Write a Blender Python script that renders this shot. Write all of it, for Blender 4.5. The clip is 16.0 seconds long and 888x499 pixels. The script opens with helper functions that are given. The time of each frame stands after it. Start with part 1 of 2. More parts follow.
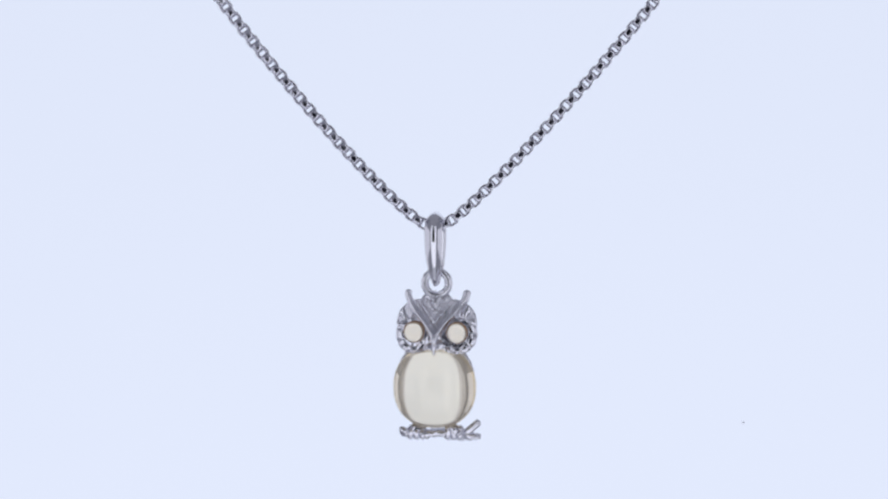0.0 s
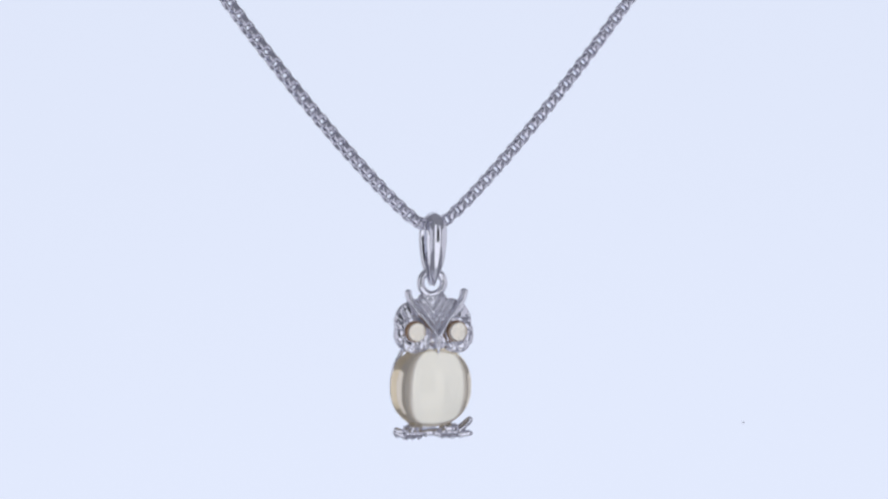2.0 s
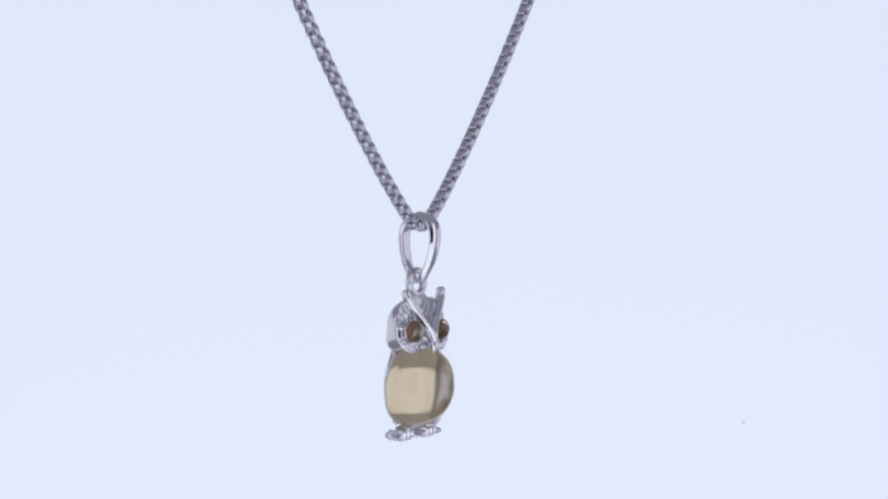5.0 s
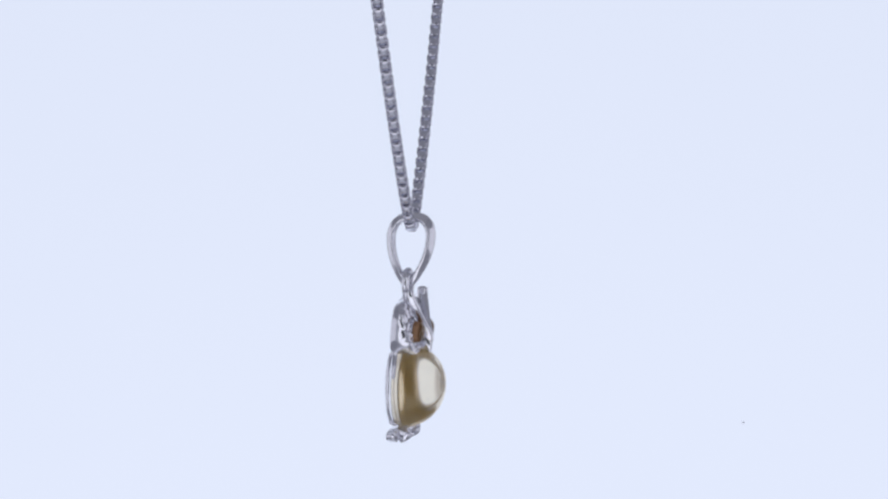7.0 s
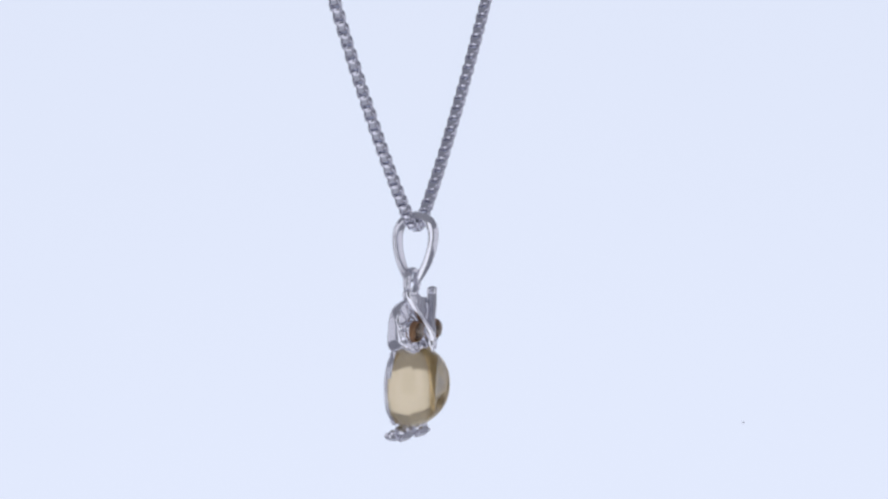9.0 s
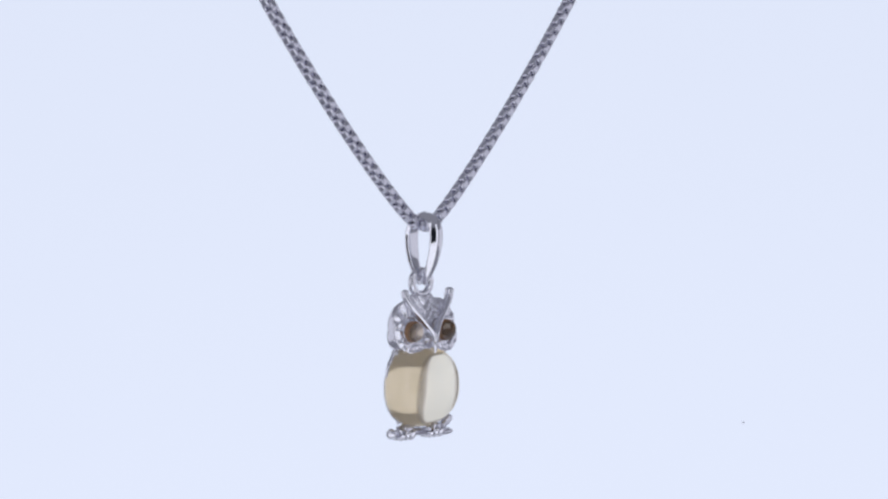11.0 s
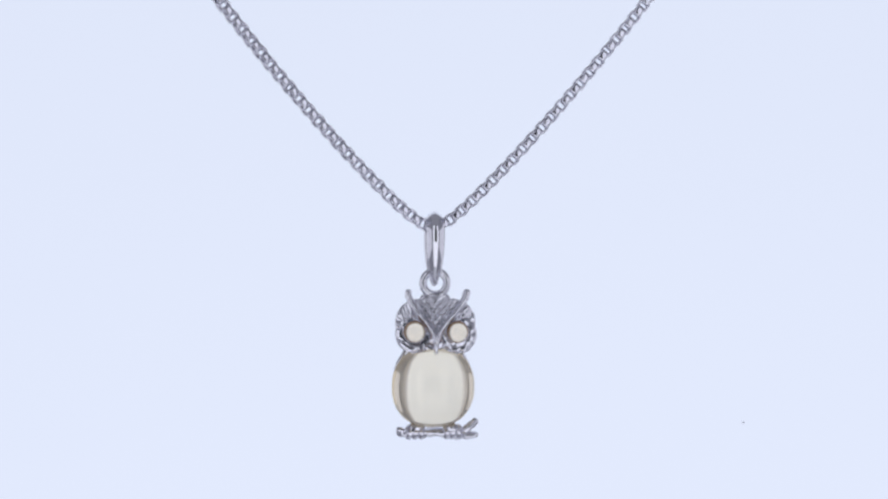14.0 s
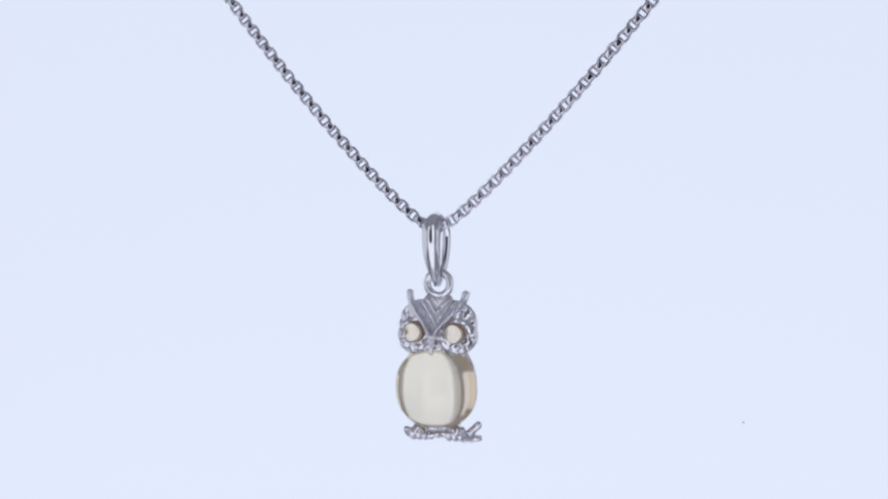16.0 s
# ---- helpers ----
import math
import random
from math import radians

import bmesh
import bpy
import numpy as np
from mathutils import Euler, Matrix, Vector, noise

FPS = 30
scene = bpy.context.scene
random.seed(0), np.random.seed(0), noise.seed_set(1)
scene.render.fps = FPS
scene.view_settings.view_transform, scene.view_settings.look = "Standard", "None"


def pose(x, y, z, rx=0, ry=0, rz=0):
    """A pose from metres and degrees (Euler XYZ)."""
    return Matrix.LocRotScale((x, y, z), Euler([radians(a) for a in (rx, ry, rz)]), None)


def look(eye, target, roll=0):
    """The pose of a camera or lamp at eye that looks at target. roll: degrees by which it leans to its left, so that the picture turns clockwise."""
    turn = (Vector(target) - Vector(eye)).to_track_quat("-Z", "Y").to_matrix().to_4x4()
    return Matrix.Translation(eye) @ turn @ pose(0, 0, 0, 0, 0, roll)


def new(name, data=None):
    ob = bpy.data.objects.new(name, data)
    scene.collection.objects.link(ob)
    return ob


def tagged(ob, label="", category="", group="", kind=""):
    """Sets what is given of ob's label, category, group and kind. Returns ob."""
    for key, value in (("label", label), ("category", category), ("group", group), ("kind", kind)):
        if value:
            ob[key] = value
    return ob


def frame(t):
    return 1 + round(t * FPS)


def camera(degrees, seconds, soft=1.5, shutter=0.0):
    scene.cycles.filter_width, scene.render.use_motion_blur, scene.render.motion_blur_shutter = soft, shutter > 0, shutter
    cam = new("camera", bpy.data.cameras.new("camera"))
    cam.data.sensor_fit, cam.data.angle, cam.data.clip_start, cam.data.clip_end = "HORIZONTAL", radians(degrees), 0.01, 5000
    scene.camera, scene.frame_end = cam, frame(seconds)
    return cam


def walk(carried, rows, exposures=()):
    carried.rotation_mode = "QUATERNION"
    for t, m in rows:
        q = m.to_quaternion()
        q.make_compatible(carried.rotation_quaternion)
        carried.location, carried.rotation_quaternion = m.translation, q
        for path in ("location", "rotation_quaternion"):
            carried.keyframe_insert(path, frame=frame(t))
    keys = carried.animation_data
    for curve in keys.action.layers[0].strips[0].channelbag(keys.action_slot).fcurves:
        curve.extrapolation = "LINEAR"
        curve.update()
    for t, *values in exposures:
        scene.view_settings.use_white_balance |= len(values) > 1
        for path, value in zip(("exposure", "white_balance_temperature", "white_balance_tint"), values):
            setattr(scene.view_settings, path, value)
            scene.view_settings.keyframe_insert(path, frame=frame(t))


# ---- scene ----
MM = 0.001
PX = 0.05 * MM          # one drawing unit: a twentieth of a millimetre

# camera: stands still, a little above the pendant, looking slightly down
cam = camera(22.2, 16.0, soft=2.4)
TILT = radians(3.5)
AIM = Vector((51 * PX, 0, 0))
EYE = AIM + Vector((0, -math.cos(TILT), math.sin(TILT))) * 4000 * PX
walk(cam, [(0.0, look(EYE, AIM)), (16.0, look(EYE, AIM))])

# ---- light: a tent of self-glowing panels and cloths, mostly unseen, round a lit backdrop, open towards the camera, in a dim room ----
world = bpy.data.worlds.new("room_air")
scene.world = world
world.use_nodes = True
world.node_tree.nodes["Background"].inputs[0].default_value = (0.5, 0.58, 0.9, 1)
world.node_tree.nodes["Background"].inputs[1].default_value = 0.055


# ---- materials ----
def material(name):
    m = bpy.data.materials.new(name)
    m.use_nodes = True
    nt = m.node_tree
    return m, nt, nt.nodes["Principled BSDF"]


def coords(nt, scale):
    tc = nt.nodes.new("ShaderNodeTexCoord")
    n = nt.nodes.new("ShaderNodeTexNoise")
    n.inputs["Scale"].default_value = scale
    n.inputs["Detail"].default_value = 4
    nt.links.new(tc.outputs["Object"], n.inputs["Vector"])
    return n


def metal(name, colour, rough, rough_var, bump, grain, fine):
    m, nt, p = material(name)
    p.inputs["Metallic"].default_value = 1.0
    a, b = coords(nt, grain), coords(nt, fine)
    ramp = nt.nodes.new("ShaderNodeMapRange")
    ramp.inputs["To Min"].default_value = rough
    ramp.inputs["To Max"].default_value = rough + rough_var
    nt.links.new(a.outputs["Fac"], ramp.inputs["Value"])
    nt.links.new(ramp.outputs["Result"], p.inputs["Roughness"])
    mix = nt.nodes.new("ShaderNodeMix")
    mix.data_type = "RGBA"
    mix.inputs["A"].default_value = (*[c * 0.9 for c in colour], 1)
    mix.inputs["B"].default_value = (*colour, 1)
    nt.links.new(b.outputs["Fac"], mix.inputs["Factor"])
    nt.links.new(mix.outputs["Result"], p.inputs["Base Color"])
    bm_ = nt.nodes.new("ShaderNodeBump")
    bm_.inputs["Strength"].default_value = bump
    bm_.inputs["Distance"].default_value = 0.00003
    nt.links.new(b.outputs["Fac"], bm_.inputs["Height"])
    nt.links.new(bm_.outputs["Normal"], p.inputs["Normal"])
    return m


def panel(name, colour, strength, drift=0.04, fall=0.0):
    """A surface that glows by itself; drift: how uneven its glow is, fall: how much the glow dims with each metre of
    height.
    """
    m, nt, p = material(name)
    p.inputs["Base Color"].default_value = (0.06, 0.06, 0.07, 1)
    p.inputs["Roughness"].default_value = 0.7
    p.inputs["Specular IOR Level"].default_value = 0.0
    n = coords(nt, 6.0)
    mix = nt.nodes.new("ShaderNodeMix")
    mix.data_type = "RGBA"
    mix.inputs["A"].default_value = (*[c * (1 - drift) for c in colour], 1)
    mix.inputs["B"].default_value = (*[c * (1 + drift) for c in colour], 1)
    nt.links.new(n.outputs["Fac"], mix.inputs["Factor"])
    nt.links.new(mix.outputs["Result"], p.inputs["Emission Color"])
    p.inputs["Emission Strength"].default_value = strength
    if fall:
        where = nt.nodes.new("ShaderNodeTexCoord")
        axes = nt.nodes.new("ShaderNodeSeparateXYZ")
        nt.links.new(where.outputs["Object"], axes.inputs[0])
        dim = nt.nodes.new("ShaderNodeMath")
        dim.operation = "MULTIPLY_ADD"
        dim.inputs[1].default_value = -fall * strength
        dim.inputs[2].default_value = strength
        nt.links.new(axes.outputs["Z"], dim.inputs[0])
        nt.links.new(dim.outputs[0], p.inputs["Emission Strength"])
    return m


def plain(name, colour, rough):
    m, nt, p = material(name)
    n = coords(nt, 30.0)
    mix = nt.nodes.new("ShaderNodeMix")
    mix.data_type = "RGBA"
    mix.inputs["A"].default_value = (*[c * 0.8 for c in colour], 1)
    mix.inputs["B"].default_value = (*colour, 1)
    nt.links.new(n.outputs["Fac"], mix.inputs["Factor"])
    nt.links.new(mix.outputs["Result"], p.inputs["Base Color"])
    p.inputs["Roughness"].default_value = rough
    return m


def gem(name, clear, amber, middle, low, high, milk, haze, cloudy, ior=1.52, girdle=0.2):
    """A translucent stone, colour-zoned from pale at its core to amber at its girdle; middle: its axis (across, up), low and high: radii."""
    m, nt, p = material(name)
    p.inputs["Transmission Weight"].default_value = 1.0
    p.inputs["IOR"].default_value = ior
    p.inputs["Specular Tint"].default_value = (0.95, 0.70, 0.42, 1)
    tc = nt.nodes.new("ShaderNodeTexCoord")
    off = nt.nodes.new("ShaderNodeVectorMath")
    off.operation = "SUBTRACT"
    off.inputs[1].default_value = (middle.x, 0, middle.z)
    nt.links.new(tc.outputs["Object"], off.inputs[0])
    flat = nt.nodes.new("ShaderNodeVectorMath")
    flat.operation = "MULTIPLY"
    flat.inputs[1].default_value = (1, 0, 1)
    nt.links.new(off.outputs["Vector"], flat.inputs[0])
    far = nt.nodes.new("ShaderNodeVectorMath")
    far.operation = "LENGTH"
    nt.links.new(flat.outputs["Vector"], far.inputs[0])
    zone = nt.nodes.new("ShaderNodeMapRange")
    zone.interpolation_type = "SMOOTHSTEP"
    zone.inputs["From Min"].default_value = high * PX
    zone.inputs["From Max"].default_value = low * PX
    nt.links.new(far.outputs["Value"], zone.inputs["Value"])
    mix = nt.nodes.new("ShaderNodeMix")
    mix.data_type = "RGBA"
    mix.inputs["A"].default_value = (*amber, 1)
    mix.inputs["B"].default_value = (*clear, 1)
    nt.links.new(zone.outputs["Result"], mix.inputs["Factor"])
    nt.links.new(mix.outputs["Result"], p.inputs["Base Color"])
    n = coords(nt, 500.0)
    ramp = nt.nodes.new("ShaderNodeMapRange")
    ramp.inputs["To Min"].default_value = haze * 0.6
    ramp.inputs["To Max"].default_value = haze * 1.4
    nt.links.new(n.outputs["Fac"], ramp.inputs["Value"])
    nt.links.new(ramp.outputs["Result"], p.inputs["Roughness"])
    cloud = nt.nodes.new("ShaderNodeBsdfDiffuse")
    cloud.inputs["Color"].default_value = (*cloudy, 1)
    both = nt.nodes.new("ShaderNodeMixShader")
    dense = nt.nodes.new("ShaderNodeMapRange")
    dense.inputs["To Min"].default_value = girdle
    dense.inputs["To Max"].default_value = milk
    nt.links.new(zone.outputs["Result"], dense.inputs["Value"])
    nt.links.new(dense.outputs["Result"], both.inputs[0])
    nt.links.new(p.outputs[0], both.inputs[1])
    nt.links.new(cloud.outputs[0], both.inputs[2])
    nt.links.new(both.outputs[0], nt.nodes["Material Output"].inputs["Surface"])
    return m


def clear_stone(name, tint, pale, inner, ior, haze, milk, cloudy):
    """A clear tinted stone; inner: the deeper colour that each bounce inside adds; faint clouds and a trace of milk."""
    m, nt, p = material(name)
    nt.nodes.remove(p)
    clear = nt.nodes.new("ShaderNodeBsdfRefraction")
    gloss = nt.nodes.new("ShaderNodeBsdfAnisotropic")
    edge = nt.nodes.new("ShaderNodeFresnel")
    clear.inputs["IOR"].default_value = ior
    edge.inputs["IOR"].default_value = ior
    gloss.inputs["Color"].default_value = (*inner, 1)
    gloss.inputs["Roughness"].default_value = haze
    a, b = coords(nt, 260.0), coords(nt, 1800.0)
    mix = nt.nodes.new("ShaderNodeMix")
    mix.data_type = "RGBA"
    mix.inputs["A"].default_value = (*tint, 1)
    mix.inputs["B"].default_value = (*pale, 1)
    nt.links.new(a.outputs["Fac"], mix.inputs["Factor"])
    nt.links.new(mix.outputs["Result"], clear.inputs["Color"])
    ramp = nt.nodes.new("ShaderNodeMapRange")
    ramp.inputs["To Min"].default_value = haze * 0.5
    ramp.inputs["To Max"].default_value = haze * 1.5
    nt.links.new(b.outputs["Fac"], ramp.inputs["Value"])
    nt.links.new(ramp.outputs["Result"], clear.inputs["Roughness"])
    surface = nt.nodes.new("ShaderNodeMixShader")
    nt.links.new(edge.outputs[0], surface.inputs[0])
    nt.links.new(clear.outputs[0], surface.inputs[1])
    nt.links.new(gloss.outputs[0], surface.inputs[2])
    cloud = nt.nodes.new("ShaderNodeBsdfTranslucent")
    cloud.inputs["Color"].default_value = (*cloudy, 1)
    both = nt.nodes.new("ShaderNodeMixShader")
    both.inputs[0].default_value = milk
    nt.links.new(surface.outputs[0], both.inputs[1])
    nt.links.new(cloud.outputs[0], both.inputs[2])
    nt.links.new(both.outputs[0], nt.nodes["Material Output"].inputs["Surface"])
    return m


SILVER = metal("polished_silver", (0.86, 0.86, 0.905), 0.06, 0.08, 0.05, 300.0, 2500.0)
CAST = metal("cast_silver", (0.84, 0.84, 0.89), 0.12, 0.12, 0.2, 400.0, 3500.0)
LINK = metal("chain_silver", (0.72, 0.72, 0.79), 0.07, 0.09, 0.08, 900.0, 4000.0)
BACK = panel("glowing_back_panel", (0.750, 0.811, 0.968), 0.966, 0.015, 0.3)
SIDE = panel("side_light_panel", (0.84, 0.85, 0.98), 0.72)
FRONT = panel("bright_front_panel", (0.88, 0.90, 1.0), 1.08)
# edge strips, cloths, top and floor: added glow, tuned for silver and stone reflections
STRIPS = [panel("glowing_edge_strip", (0.80, 0.82, 0.97), k, 0.05) for k in (0.66, 0.5, 0.56, 0.33)]
CLOTH = panel("dim_glowing_cloth", (0.78, 0.80, 0.97), 0.22, 0.2)
SIDE_FRONT = panel("glowing_side_front", (0.78, 0.80, 0.97), 0.24, 0.2)
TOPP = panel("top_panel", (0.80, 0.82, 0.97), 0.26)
FLOOR = panel("floor_panel", (0.82, 0.85, 0.98), 0.5)
DARK = plain("dark_room_paint", (0.03, 0.033, 0.05), 0.8)
DUST = plain("grey_dust", (0.85, 0.86, 0.9), 0.9)


# ---- mesh helpers ----
def part(name, bm, mat, parent, label="", smooth=True):
    bmesh.ops.recalc_face_normals(bm, faces=bm.faces)
    me = bpy.data.meshes.new(name)
    bm.to_mesh(me)
    bm.free()
    me.materials.append(mat)
    for f in me.polygons:
        f.use_smooth = smooth
    ob = new(name, me)
    if parent:
        ob.parent = parent
    if label:
        tagged(ob, label)
    return ob


def skin(rings, closed_rings=True, cap=True, loop=False):
    """A bmesh from rings of equally many points."""
    bm = bmesh.new()
    vs = [[bm.verts.new(p) for p in r] for r in rings]
    n = len(rings[0])
    m = len(rings)
    for i in range(m if loop else m - 1):
        a, b = vs[i], vs[(i + 1) % m]
        for j in range(n if closed_rings else n - 1):
            k = (j + 1) % n
            bm.faces.new((a[j], a[k], b[k], b[j]))
    if cap and not loop:
        bm.faces.new(vs[0])
        bm.faces.new(list(reversed(vs[-1])))
    return bm


def spline(points, steps):
    """A smooth line through points of any dimension (Catmull-Rom)."""
    pts = [np.array(p, float) for p in points]
    pts = [2 * pts[0] - pts[1]] + pts + [2 * pts[-1] - pts[-2]]
    out = []
    for i in range(1, len(pts) - 2):
        a, b, c, d = pts[i - 1:i + 3]
        for s in range(steps):
            t = s / steps
            out.append(0.5 * (2 * b + (c - a) * t + (2 * a - 5 * b + 4 * c - d) * t * t + (3 * b - a - 3 * c + d) * t ** 3))
    out.append(pts[-2])
    return out


def tube(points, steps=6, sides=12, squash=1.0, lump=0.0):
    """A tapered round bar. points: u, y, w, radius in drawing units; squash flattens it in depth."""
    line = spline(points, steps)
    rings = []
    for i, q in enumerate(line):
        a, b = line[max(i - 1, 0)][:3], line[min(i + 1, len(line) - 1)][:3]
        d = Vector(P(*b) - P(*a)).normalized()
        side = d.cross(Vector((0, 1, 0)))
        side = side.normalized() if side.length > 0.05 else Vector((1, 0, 0))
        dep = side.cross(d).normalized()
        c, r = P(*q[:3]), max(q[3], 0.3) * PX
        ring = []
        for j in range(sides):
            f = 2 * math.pi * j / sides
            k = 1 + lump * noise.noise(Vector((q[0] * 0.12 + math.cos(f), q[1] * 0.12 + math.sin(f), q[2] * 0.1)))
            flat = q[4] if len(q) > 4 else squash
            ring.append(c + (side * math.cos(f) + dep * math.sin(f) * flat) * r * k)
        rings.append(ring)
    # rounded ends
    for end, way in ((0, -1), (-1, 1)):
        ring = rings[end]
        c = sum(ring, Vector()) / len(ring)
        q = line[end]
        nb = line[1] if end == 0 else line[-2]
        d = (P(*q[:3]) - P(*nb[:3])).normalized() * max(q[3], 0.3) * PX
        for f, g in ((0.75, 0.45), (0.35, 0.75)):
            extra = [c + (p - c) * f + d * g * 0.8 for p in ring]
            if end == 0:
                rings.insert(0, extra)
            else:
                rings.append(extra)
    return skin(rings)


BAIL_U, BAIL_W = 34, -11     # the bail's place off the turning axis


def P(u, y, w):
    """The pendant's drawing: u across, y down from the top, w forward, in drawing units."""
    f = w + BAIL_W
    return Vector((u + BAIL_U, -f, 440 - y + f * math.sin(TILT))) * PX


EYES = ((-37, 586), (39.5, 587))
FACE_SLOPE = 0.18
STONE = clear_stone("clear_yellow_stone", (1.0, 0.964, 0.872), (1.0, 0.975, 0.905), (1.0, 0.94, 0.81), 1.545, 0.08, 0.07, (0.98, 0.76, 0.40))
EYE_STONES = [gem("amber_eye_stone", (1.0, 0.89, 0.71), (0.38, 0.21, 0.13), P(ex, ey, 0), 15.5, 19.0, 0.05, 0.08, (0.36, 0.21, 0.12), 1.545, 0.85) for ex, ey in EYES]


# ---- the tent ----
def slab(name, x0, x1, y0, y1, z0, z1, mat, label):
    bm = bmesh.new()
    bmesh.ops.create_cube(bm, size=1)
    for v in bm.verts:
        v.co = Vector(((x0 + x1) / 2 + v.co.x * (x1 - x0), (y0 + y1) / 2 + v.co.y * (y1 - y0), (z0 + z1) / 2 + v.co.z * (z1 - z0)))
    return tagged(part(name, bm, mat, None, smooth=False), label, "wall", kind="structure")


TX, TB, TF, TZ0, TZ1 = 0.165, 0.26, -0.185, -0.34, 0.19
BX = 0.112               # half the width of the lit backdrop
OX, OZ0, OZ1 = 0.070, -0.06, 0.09
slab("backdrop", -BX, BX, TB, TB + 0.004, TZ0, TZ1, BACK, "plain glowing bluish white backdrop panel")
# unseen strips whose emission steps down away from the backdrop
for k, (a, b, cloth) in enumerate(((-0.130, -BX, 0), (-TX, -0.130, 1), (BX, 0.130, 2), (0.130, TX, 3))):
    slab("wall_north_%d" % (k + 1), a, b, TB, TB + 0.004, TZ0, TZ1, STRIPS[cloth], "unseen glowing strip, dimmer away from the lit backdrop")
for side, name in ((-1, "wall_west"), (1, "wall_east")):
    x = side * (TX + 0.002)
    slab(name + "_1", x - 0.002, x + 0.002, -0.105, TB, TZ0, TZ1, CLOTH, "unseen dimly glowing side of a light tent")
    slab(name + "_2", x - 0.002, x + 0.002, TF, -0.105, TZ0, TZ1, SIDE_FRONT, "unseen dimly glowing front part of a tent side")
for side, name in ((-1, "light_panel_west"), (1, "light_panel_east")):
    x = side * (TX - 0.002)
    for k, (y0, y1, z0, z1) in enumerate(((-0.1, 0.08, -0.078, 0.052), (0.08, 0.2, -0.095, 0.068))):
        tagged(slab("%s_%d" % (name, k + 1), x - 0.002, x + 0.002, y0, y1, z0, z1, SIDE, "softly glowing white light panel on the tent wall"), category="light panel")
tagged(slab("floor", -TX, TX, TF, TB, TZ0 - 0.004, TZ0, FLOOR, "unseen glowing floor of a light tent"), category="floor")
tagged(slab("ceiling", -TX, TX, TF, TB, TZ1, TZ1 + 0.004, TOPP, "unseen dimly glowing top of a light tent"), category="ceiling")
slab("wall_south_1", -TX, -OX, TF - 0.004, TF, TZ0, TZ1, FRONT, "bright front diffuser beside the camera opening")
slab("wall_south_2", OX, TX, TF - 0.004, TF, TZ0, TZ1, FRONT, "bright front diffuser beside the camera opening")
slab("wall_south_3", -OX, OX, TF - 0.004, TF, TZ0, OZ0, FRONT, "bright front diffuser below the camera opening")
slab("wall_south_4", -OX, OX, TF - 0.004, TF, OZ1, TZ1, CLOTH, "unseen dimly glowing front cloth above the camera opening")
slab("wall_room", -0.6, 0.6, -0.71, -0.70, -0.4, 0.5, DARK, "dark painted wall of the room behind the camera")


# ---- the chain ----
def strand_point(s):
    """The chain's line by its distance from the lowest point, in drawing units; s < 0 on the west side."""
    k = 0.00048 if s < 0 else 0.00039
    u, d, h = 0.0, 0.0, 0.0
    step = 1.0
    while d < abs(s):
        u += step
        h2 = 0.95 * (math.sqrt(u * u + 900) - 30) + k * u * u
        d += math.hypot(step, h2 - h)
        h = h2
    return Vector((math.copysign(u, s), 400 - h, (-3 if s < 0 else -7) * h / 400))


def link_mesh():
    """A rounded square ring of soft-edged band; ring axis along y, chain along x."""
    long, across, thick, wide, r = 10.2, 10.2, 4.3, 6.9, 5.8
    rings = []
    for corner in range(4):
        for i in range(5):
            f = math.pi / 2 * corner + math.pi / 2 * i / 4
            cx = (long - r) * (1 if corner in (0, 3) else -1)
            cz = (across - r) * (1 if corner in (0, 1) else -1)
            ring = []
            for k in range(14):
                g = 2 * math.pi * k / 14
                c, d = math.cos(g), math.sin(g)
                q = (abs(c) ** 7 + abs(d) ** 7) ** (-1 / 7)
                rr = r - thick / 2 + thick / 2 * c * q
                ring.append(Vector((cx + math.cos(f) * rr, wide * d * q, cz + math.sin(f) * rr)) * PX)
            rings.append(ring)
    return skin(rings, loop=True)


def build_chain():
    chain = new("necklace_chain")
    tagged(chain, "fine silver box chain holding an owl pendant", "necklace")
    first = None
    pitch = 13.0
    rng = random.Random(4)
    for i in range(-47, 47):
        s = (i + 0.5) * pitch
        a, b, c = strand_point(s - 3), strand_point(s), strand_point(s + 3)
        way = (P(*c) - P(*a)).normalized()
        if first is None:
            first = part("link", link_mesh(), LINK, chain)
            ob = first
        else:
            ob = new("link", first.data)
            ob.parent = chain
        out = Vector((0, 1, 0))
        out = (out - way * out.dot(way)).normalized()
        roll = radians(90 * (i % 2) + rng.uniform(-3, 3) - ((11 + 4 * min(1, -i / 40)) * min(1, -i / 3) if i < 0 else 0))
        out = Matrix.Rotation(roll, 3, way) @ out
        up = way.cross(out)
        m = Matrix((way, out, up)).transposed().to_4x4()
        m.translation = P(*b)
        ob.matrix_basis = m
    return chain


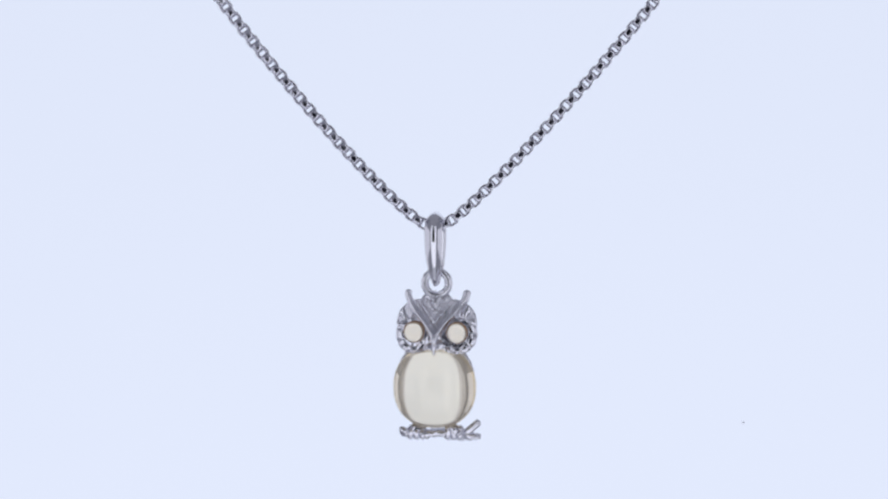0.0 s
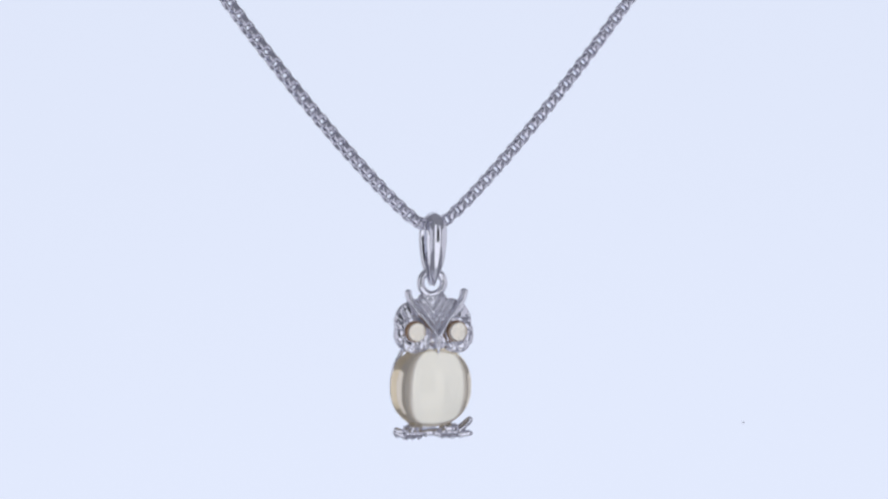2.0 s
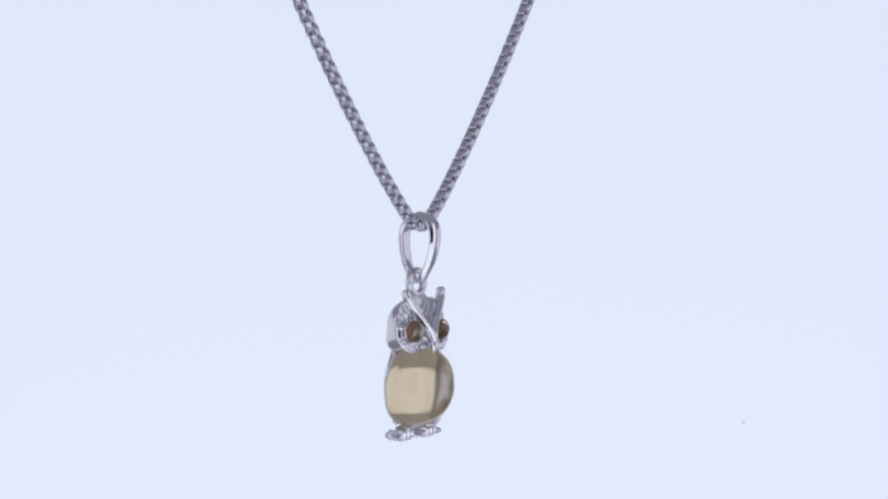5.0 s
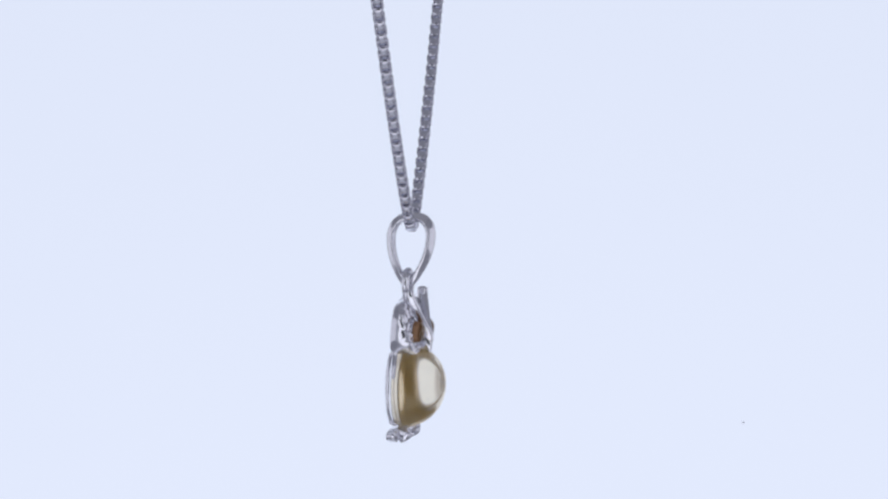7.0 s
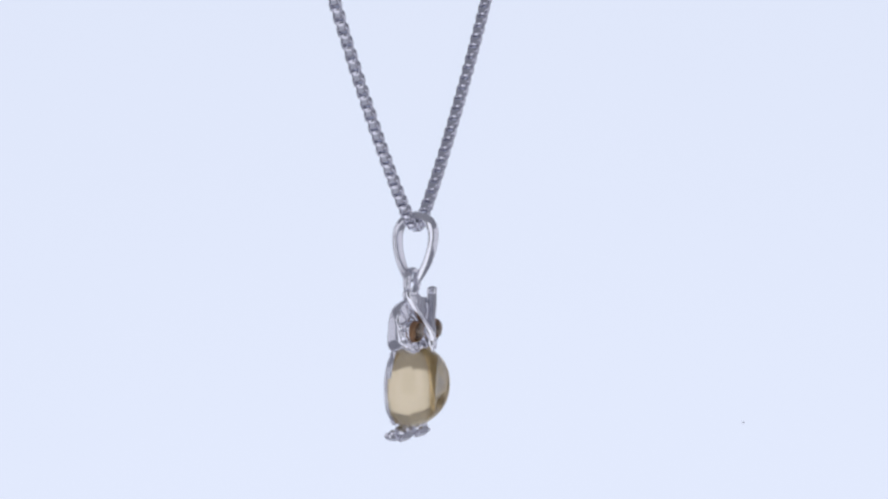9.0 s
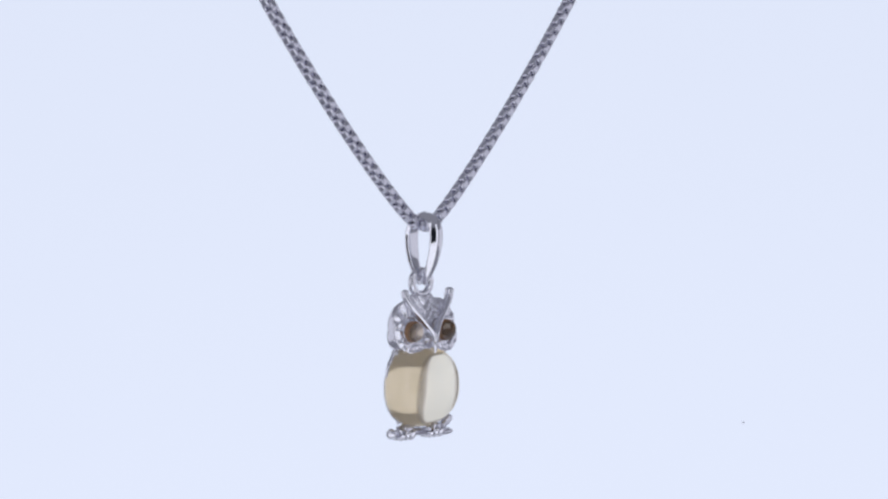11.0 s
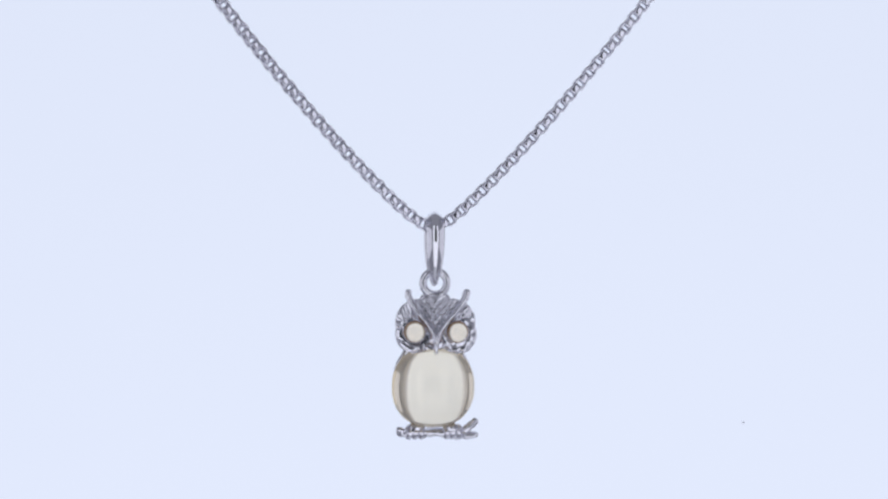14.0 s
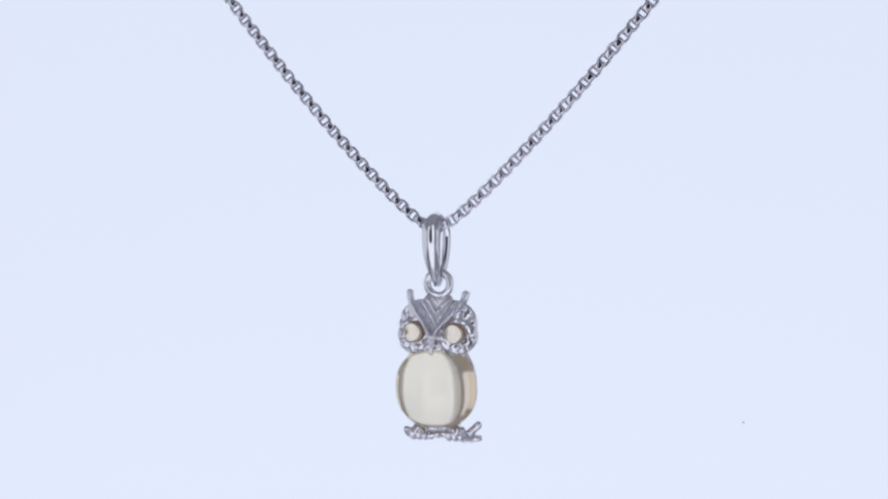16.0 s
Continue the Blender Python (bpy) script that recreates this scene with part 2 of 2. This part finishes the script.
# ---- the pendant ----
def build_bail(top):
    # a band bent into a teardrop: the front and back arms meet below inside the ring
    side = [(0, 384, 0), (-21, 390, 0), (-32.5, 408, 0), (-33, 432, 0), (-26, 460, 0), (-14, 484, 0), (-3, 500, 0)]
    left = spline([(w, y) for w, y, _ in side], 6)
    loop_ = [(-w, y) for w, y in left][::-1] + list(left[1:])
    n = len(loop_)
    rings = []
    for i, (w, y) in enumerate(loop_):
        a, b = loop_[max(i - 1, 0)], loop_[min(i + 1, n - 1)]
        t = Vector((b[0] - a[0], b[1] - a[1])).normalized()
        nrm = Vector((-t.y, t.x))
        if nrm.dot(Vector((w, y - 430))) < 0:
            nrm = -nrm
        f = min(max((y - 382) / 118, 0), 1)
        half = 15.9 - 1.2 * f - 8.5 * f ** 4
        thick = 11.8 - 2.5 * f
        ring = []
        for k in range(16):
            g = 2 * math.pi * k / 16
            c, s = math.cos(g), math.sin(g)
            uu = half * c
            out = thick * ((1 - abs(c) ** 2.0) if s > 0 else -0.46 * (1 - abs(c) ** 5))
            ring.append(P(uu, y + nrm.y * out, w + nrm.x * out - 5 - 6 * f * f))
        rings.append(ring)
    return part("bail", skin(rings), SILVER, top, "polished tapered teardrop bail")


def torus(c, r, wire, steps=40, sides=12):
    rings = []
    for i in range(steps):
        f = 2 * math.pi * i / steps
        ring = []
        for j in range(sides):
            g = 2 * math.pi * j / sides
            q = r + wire * math.cos(g)
            ring.append(P(c[0] + q * math.cos(f), c[1] + q * math.sin(f), c[2] + wire * math.sin(g)))
        rings.append(ring)
    return skin(rings, loop=True)


def head_reach(f):
    """How far the head's outline lies from its middle (0, 580) in the direction f."""
    d = Vector((math.cos(f), math.sin(f)))
    best = 40.0 if d.y > 0.5 else 30.0
    for cx, cy, r in ((-35.5, 11, 35.0), (39, 11, 35.0), (1, -14, 45), (-28, -10, 42), (31, -10, 42)):
        c = Vector((cx, cy))
        b = d.dot(c)
        q = b * b - c.length_squared + r * r
        if q > 0:
            best = max(best, b + math.sqrt(q))
    return best


def head_face(u, y):
    """The depth of the face: a sloping plane with a raised, grooved forehead."""
    w = 6 + FACE_SLOPE * (y - 580) - 0.0017 * u * u + 0.9 * noise.noise(Vector((u * 0.07, y * 0.07, 0))) + 0.8 * noise.noise(Vector((u * 0.2, y * 0.2, 5)))
    k = 0.0
    ex, ey = EYES[0] if u < 0 else EYES[1]
    if math.hypot(u - ex, y - ey - 4.5) > 30:
        k = 3.4 * abs(math.sin(6.5 * math.atan2(y - ey - 4.5, u - ex)))
    brow = (594 - y) * 0.68
    inside = brow - abs(u)
    if inside > -4 and y < 596:
        fan = 5.0 * (1 - abs(math.sin(math.pi * (inside + 4) / 12.5))) ** 2 + 0.8 * noise.noise(Vector((u * 0.35, y * 0.12, 3)))
        k += min(1.0, (inside + 4) / 6) * (-3 + (y - 525) * 0.2 - w - k - fan)
    return w + k


def head_back(y):
    return -25 - 8 * (y - 525) / 100


def build_head(top):
    n, m = 160, 44
    rings = []
    reach = [head_reach(2 * math.pi * j / n) for j in range(n)]

    def ring(scale, depth):
        out = []
        for j in range(n):
            f = 2 * math.pi * j / n
            u, y = reach[j] * scale * math.cos(f), 580 + reach[j] * scale * math.sin(f)
            out.append(P(u, y, depth(u, y)) * 1000)
        return out

    rings.append(ring(0.02, lambda u, y: head_back(y)))
    rings.append(ring(0.86, lambda u, y: head_back(y)))
    rings.append(ring(0.91, lambda u, y: head_back(y) + 1))
    rings.append(ring(0.94, lambda u, y: head_back(y) + 4))
    for k in range(1, 10):
        rings.append(ring(0.94 + 0.065 * math.sin(math.pi * 0.62 * k / 9), lambda u, y, k=k: head_back(y) + 4 + (head_face(u * 0.95, 580 + (y - 580) * 0.95) - 3 - head_back(y) - 4) * k / 10))
    for k in range(m):
        rings.append(ring(0.97 * (1 - k / m) + 0.012, head_face))
    head = part("head", skin(rings), CAST, None, "silver owl head with carved feather grooves")
    # the eye settings are open at the back, so that light passes through the stones
    cutters = []
    for ex, ey in EYES:
        c = [[P(ex + r * math.cos(math.pi * j / 20), ey + r * math.sin(math.pi * j / 20), w) * 1000 for j in range(40)] for w, r in ((-60, 14), (-22, 14.2), (4, 17.8), (60, 17.8))]
        cutters.append(part("cutter", skin(c), CAST, None))
        hole = head.modifiers.new("hole", "BOOLEAN")
        hole.operation, hole.object, hole.solver = "DIFFERENCE", cutters[-1], "EXACT"
    me = bpy.data.meshes.new_from_object(head.evaluated_get(bpy.context.evaluated_depsgraph_get()))
    head.modifiers.clear()
    for c in cutters:
        bpy.data.objects.remove(c)
    me.transform(Matrix.Scale(0.001, 4))
    head.data = me
    head.parent = top
    return head


def dome(cu, cy, hu, hy, w0, wall, depth, n_exp, rings_n=22, sides=64, back=1.5, taper=0.97):
    """A cabochon: straight wall, then a dome; flat back."""
    rings = []
    prof = [(0.02, w0), (0.5, w0), (taper - 0.03, w0), (taper, w0 + back * 0.5), ((1 + taper) / 2 + 0.015, w0 + back + wall * 0.35)]
    prof.append((1.0, w0 + wall))
    for k in range(1, rings_n + 1):
        s = math.sin(math.pi / 2 * k / rings_n)
        rho = (1 - s ** n_exp) ** (1 / n_exp) if k < rings_n else 0.01
        prof.append((max(rho, 0.01), w0 + wall + (depth - wall) * s))
    for rho, w in prof:
        rings.append([P(cu + hu * rho * math.cos(2 * math.pi * j / sides), cy + hy * rho * math.sin(2 * math.pi * j / sides), w) for j in range(sides)])
    return skin(rings)


def oval_rings(cu, cy, hu, hy, prof, sides=96, square=2.25):
    """Rings round a slightly squared oval; prof: share of the width, share of the height, depth."""
    rings = []
    for a, b, w in prof:
        ring = []
        for j in range(sides):
            f = 2 * math.pi * j / sides
            c, d = math.cos(f), math.sin(f)
            k = (abs(c) ** square + abs(d) ** square) ** (-1 / square)
            ring.append(P(cu + hu * a * c * k, cy + hy * b * d * k, w))
        rings.append(ring)
    return rings


def cabochon(cu, cy, hu, hy):
    """The belly stone: flat back, sides that widen to the girdle, then a high dome."""
    prof = [(0.02, 0.02, -27), (0.5, 0.5, -27), (0.90, 0.90, -27), (0.93, 0.93, -26), (0.96, 0.96, -21), (0.985, 0.985, -16), (1.0, 1.0, -12)]
    for k in range(1, 33):
        a = math.pi / 2 * k / 32
        r = max(math.cos(a), 0.01)
        prof.append((r, r, -12 + 68.5 * math.sin(a)))
    return skin(oval_rings(cu, cy, hu, hy, prof))


def lip(cu, cy, hu, hy):
    """The bezel: a thin band round the stone's edge."""
    prof = [(a, a, w) for a, w in ((0.935, -26.0), (0.945, -25.2), (0.96, -25.4), (0.965, -26.3), (0.958, -27), (0.945, -27.1), (0.93, -26.8))]
    return skin(oval_rings(cu, cy, hu, hy, prof), loop=True)


def back_ring(cu, cy, hu, hy):
    """The narrower ring behind the stone, on which the bezel's posts stand."""
    prof = [(0.88, 0.945, -30.5), (0.87, 0.94, -33), (0.80, 0.92, -37), (0.755, 0.90, -39.2), (0.73, 0.885, -39), (0.735, 0.885, -37.8), (0.78, 0.905, -35.8), (0.84, 0.925, -32), (0.865, 0.935, -30.3)]
    return skin(oval_rings(cu, cy, hu, hy, prof), loop=True)


def seat(cu, cy, hu, hy):
    """The narrow ledge under the stone's edge."""
    prof = [(0.74, 0.80, -27.7), (0.865, 0.89, -27.6), (0.87, 0.895, -28.0), (0.86, 0.89, -28.5), (0.75, 0.81, -28.6), (0.735, 0.795, -28.1)]
    return skin(oval_rings(cu, cy, hu, hy, prof), loop=True)


def post(cu, cy, hu, hy, f):
    """A short post from the bezel down to the ring behind it."""
    c, d = math.cos(f), math.sin(f)
    k = (abs(c) ** 2.25 + abs(d) ** 2.25) ** (-1 / 2.25)
    return tube([(cu + hu * a * c * k, cy + hy * b * d * k, w, 4.5) for a, b, w in ((0.96, 0.96, -26), (0.88, 0.94, -31), (0.77, 0.905, -36))], steps=3, sides=8)


def rim(cu, cy, hu, hy, t, w0, w1, lean=0.0, sides=72):
    """A metal rim of thickness t round an oval, from depth w0 to w1; lean: how much wider it is in front."""
    rings = []
    for j in range(sides):
        f = 2 * math.pi * j / sides
        c, s = math.cos(f), math.sin(f)
        ring = []
        for o, w in ((-0.2 - lean, w0), (t * 0.7 - lean, w0), (t - lean, w0 + 1), (t, w1 - 1.2), (t * 0.6, w1), (-0.2, w1 - 0.6)):
            ring.append(P(cu + (hu + o) * c, cy + (hy + o) * s, w))
        rings.append(ring)
    return skin(rings, loop=True)


def face_disc(cu, cy, r0, r1, seed):
    """A dished ring of petal facets round an eye."""
    rng = random.Random(seed)
    petals, sub = 9, 6
    swell = [rng.uniform(1.0, 2.4) for _ in range(petals)]
    lean = [rng.uniform(-3.4, 3.4) for _ in range(petals)]
    n = petals * sub

    def at(j, r, w, amount):
        k, q = j // sub, (j % sub) / sub
        f = 2 * math.pi * j / n
        u, y = cu + r * (1 - 0.04 * amount * (q == 0)) * math.cos(f), cy + r * (1 - 0.04 * amount * (q == 0)) * math.sin(f)
        bulge = swell[k] * math.sin(math.pi * q) + lean[k] * (q - 0.5)
        return P(u, y, w + FACE_SLOPE * (y - 580) + amount * bulge)

    prof = ((r0, -6, 0), (r0, 5.5, 0), (r0 + 2.5, 5.5, 0.25), (r0 + 7, 4.5, 0.8), (r1 - 2, 2.5, 1.0), (r1 + 0.5, -0.5, 0.6), (r1 - 1, -8, 0))
    return skin([[at(j, r, w, a) for j in range(n)] for r, w, a in prof], loop=True)


def build_pendant():
    top = new("owl_pendant")
    tagged(top, "silver owl pendant with pale yellow cabochon belly", "pendant")
    part("jump_ring", torus((1, 500, -12), 21.2, 7.0), SILVER, top)
    build_head(top)
    part("loop_base", tube([(-22, 531, -11, 6), (-15, 525, -12, 7.5), (1, 529, -12, 10), (17, 525, -12, 7.5), (24, 531, -11, 6)], squash=0.9), CAST, top)
    # brows that run from the ear tufts down to the beak
    for pts in ([(-48, 514, 1.5, 6.0, 1.4), (-46, 526, 3.5, 6.2, 1.5), (-36, 546, 11, 5.6, 1.4), (-17, 570, 18, 4.8, 1.6), (-4, 590, 24, 5.0, 1.8), (0, 606, 27, 4.2, 1.9)],
                [(57, 515, 1.5, 6.8, 1.4), (52, 530, 3.5, 6.6, 1.5), (38, 549, 11, 5.6, 1.4), (18, 571, 18, 4.8, 1.6), (5, 590, 24, 5.0, 1.8), (1, 606, 27, 4.2, 1.9)]):
        part("brow", tube(pts), SILVER, top, "raised silver brow ridge ending in an ear tuft")
    part("beak", tube([(0, 592, 18, 5.5, 2.4), (0, 606, 22, 5.2, 2.2), (0, 617, 25, 4.2, 1.9), (0, 627, 27, 2.2, 1.3)]), SILVER, top, "narrow pointed silver beak")
    for (ex, ey), gem_mat in zip(EYES, EYE_STONES):
        e = part("eye", dome(ex, ey, 18.7, 18.7, -22, 36, 49, 2.3, 12, 32, 1, 0.74), gem_mat, top, "round amber glassy eye stone")
        part("face_disc", face_disc(ex + (1.5 if ex < 0 else 0), ey + 4.5, 21.5, 34.5, int(ex + 100)), CAST, top, "petal-cut silver disc round the eye", smooth=False)
        part("eye_rim", rim(ex, ey, 18.5, 18.5, 2.2, 0, 9.5, 0.5, 40), CAST, e, "silver eye rim")
    stone = part("belly_stone", cabochon(-2.5, 685.5, 74, 73), STONE, top, "translucent milky pale yellow cabochon")
    part("bezel", lip(-2.5, 685.5, 74, 73), CAST, stone, "thin silver bezel band")
    part("seat", seat(-2.5, 685.5, 74, 73), CAST, stone, "narrow silver ledge under the stone")
    part("back_ring", back_ring(-2.5, 685.5, 74, 73), CAST, stone, "silver ring behind the stone")
    for f in (60, 120, 240, 300):
        part("post", post(-2.5, 685.5, 74, 73, radians(f)), CAST, stone)
    for side in (-1, 1):
        part("shoulder", tube([(-2.5 + side * 44, 606, -24, 3.5), (-2.5 + side * 52, 626, -23, 3.5), (-2.5 + side * 63, 645, -22, 3.2), (-2.5 + side * 69, 664, -21, 2.5)], squash=1.4), SILVER, top, "slim silver strip joining head and bezel")
    # the branch below, with two clawed feet
    part("branch", tube([(-64, 765, -24, 5), (-55, 770, -26, 8), (-36, 772, -29, 9), (-14, 770, -36, 8), (12, 769, -36, 8), (34, 772, -29, 9), (50, 771, -25, 9), (62, 774, -21, 7.5), (76, 773, -18, 5.5)], lump=0.5, squash=1.4), CAST, top, "knobbly silver branch")
    part("twig", tube([(52, 771, -23, 8.5), (62, 760, -20, 7.5), (75, 748, -17, 6)], lump=0.35), CAST, top, "short forked twig")
    part("twig", tube([(-44, 773, -22, 8), (-55, 766, -22, 6.5), (-65, 762, -20, 4.5)], lump=0.4), CAST, top, "short broken twig")
    for fx in (-35, 32):
        foot = part("foot", tube([(fx - 13, 763, -15, 8), (fx - 2, 761, -12, 11), (fx + 12, 763, -14, 9)], lump=0.45, squash=1.2), CAST, top, "silver clawed foot gripping the branch")
        for k in (-1, 0, 1):
            part("claw", tube([(fx + 9 * k, 760, -9, 4.5), (fx + 10 * k, 767, -4, 5.6), (fx + 11 * k, 774, -7, 5.4), (fx + 11 * k, 779, -14, 3.2)], steps=3, sides=7), CAST, foot, smooth=False)
    return top


chain = build_chain()
pendant = build_pendant()
bail = build_bail(pendant)


def build_dust():
    rings = []
    for k in range(5):
        s = math.sin(math.pi * (k + 0.5) / 5) * 0.00028
        rings.append([Vector((math.cos(a * 0.7854) * s * (1 + 0.3 * (a % 3)), -0.0003 + 0.0004 * k / 4, math.sin(a * 0.7854) * s * 0.7)) for a in range(8)])
    ob = part("dust_speck", skin(rings), DUST, None)
    tagged(ob, "tiny grey dust speck stuck to the backdrop", "dust")
    way = Vector(((1313 - 784) / 4000, 1, -(746 - 440.5) / 4000))
    c, s = math.cos(TILT), math.sin(TILT)
    way = Vector((way.x, c * 1 + s * way.z, -s * 1 + c * way.z))
    d = (TB - 0.0002 - EYE.y) / way.y
    ob.location = EYE + way * d


build_dust()


def angle(t, most):
    """The turn of the hanging necklace: steady, there and back."""
    return most - 12.0 * abs(t - 7.48)


# out and back, the pendant rocks a little sideways as it turns, and its bail slips on the links: seconds before the turning point, millimetres
ROCK = ((8.6, 0.05), (7.5, 0.04), (6.5, 0.11), (5.5, 0.17), (5.1, 0.15), (4.7, 0.04), (4.5, -0.1), (4.0, -0.05), (3.5, -0.07), (2.6, -0.04), (1.0, 0.02), (0.5, 0.08), (0.0, 0.14))
SLIP = ((8.6, 0.0), (7.0, 0.02), (6.5, 0.08), (5.5, 0.2), (5.0, 0.16), (4.5, 0.04), (3.5, 0.03), (1.0, 0.05), (0.5, 0.06), (0.0, 0.12))


def sway(t, steps):
    back = abs(t - 7.48)
    for (a, p), (b, q) in zip(steps, steps[1:]):
        if b <= back <= a:
            return (q + (p - q) * (back - b) / (a - b)) * MM
    return steps[0][1] * MM


def motions():
    times = [0.25 * i for i in range(29)] + [7.2, 7.4, 7.48, 7.56, 7.76] + [8.0 + 0.25 * i for i in range(33)]
    walk(chain, [(t, pose(0, 0, 0, 0, 0, angle(t, 88.2))) for t in times])
    walk(pendant, [(t, pose(sway(t, ROCK), 0, 0, 0, 0, angle(t, 83.6))) for t in times])
    rows = []
    for t in times:
        d, a = sway(t, SLIP) - sway(t, ROCK), radians(angle(t, 83.6))
        rows.append((t, pose(d * math.cos(a), -d * math.sin(a), 0)))
    walk(bail, rows)


motions()
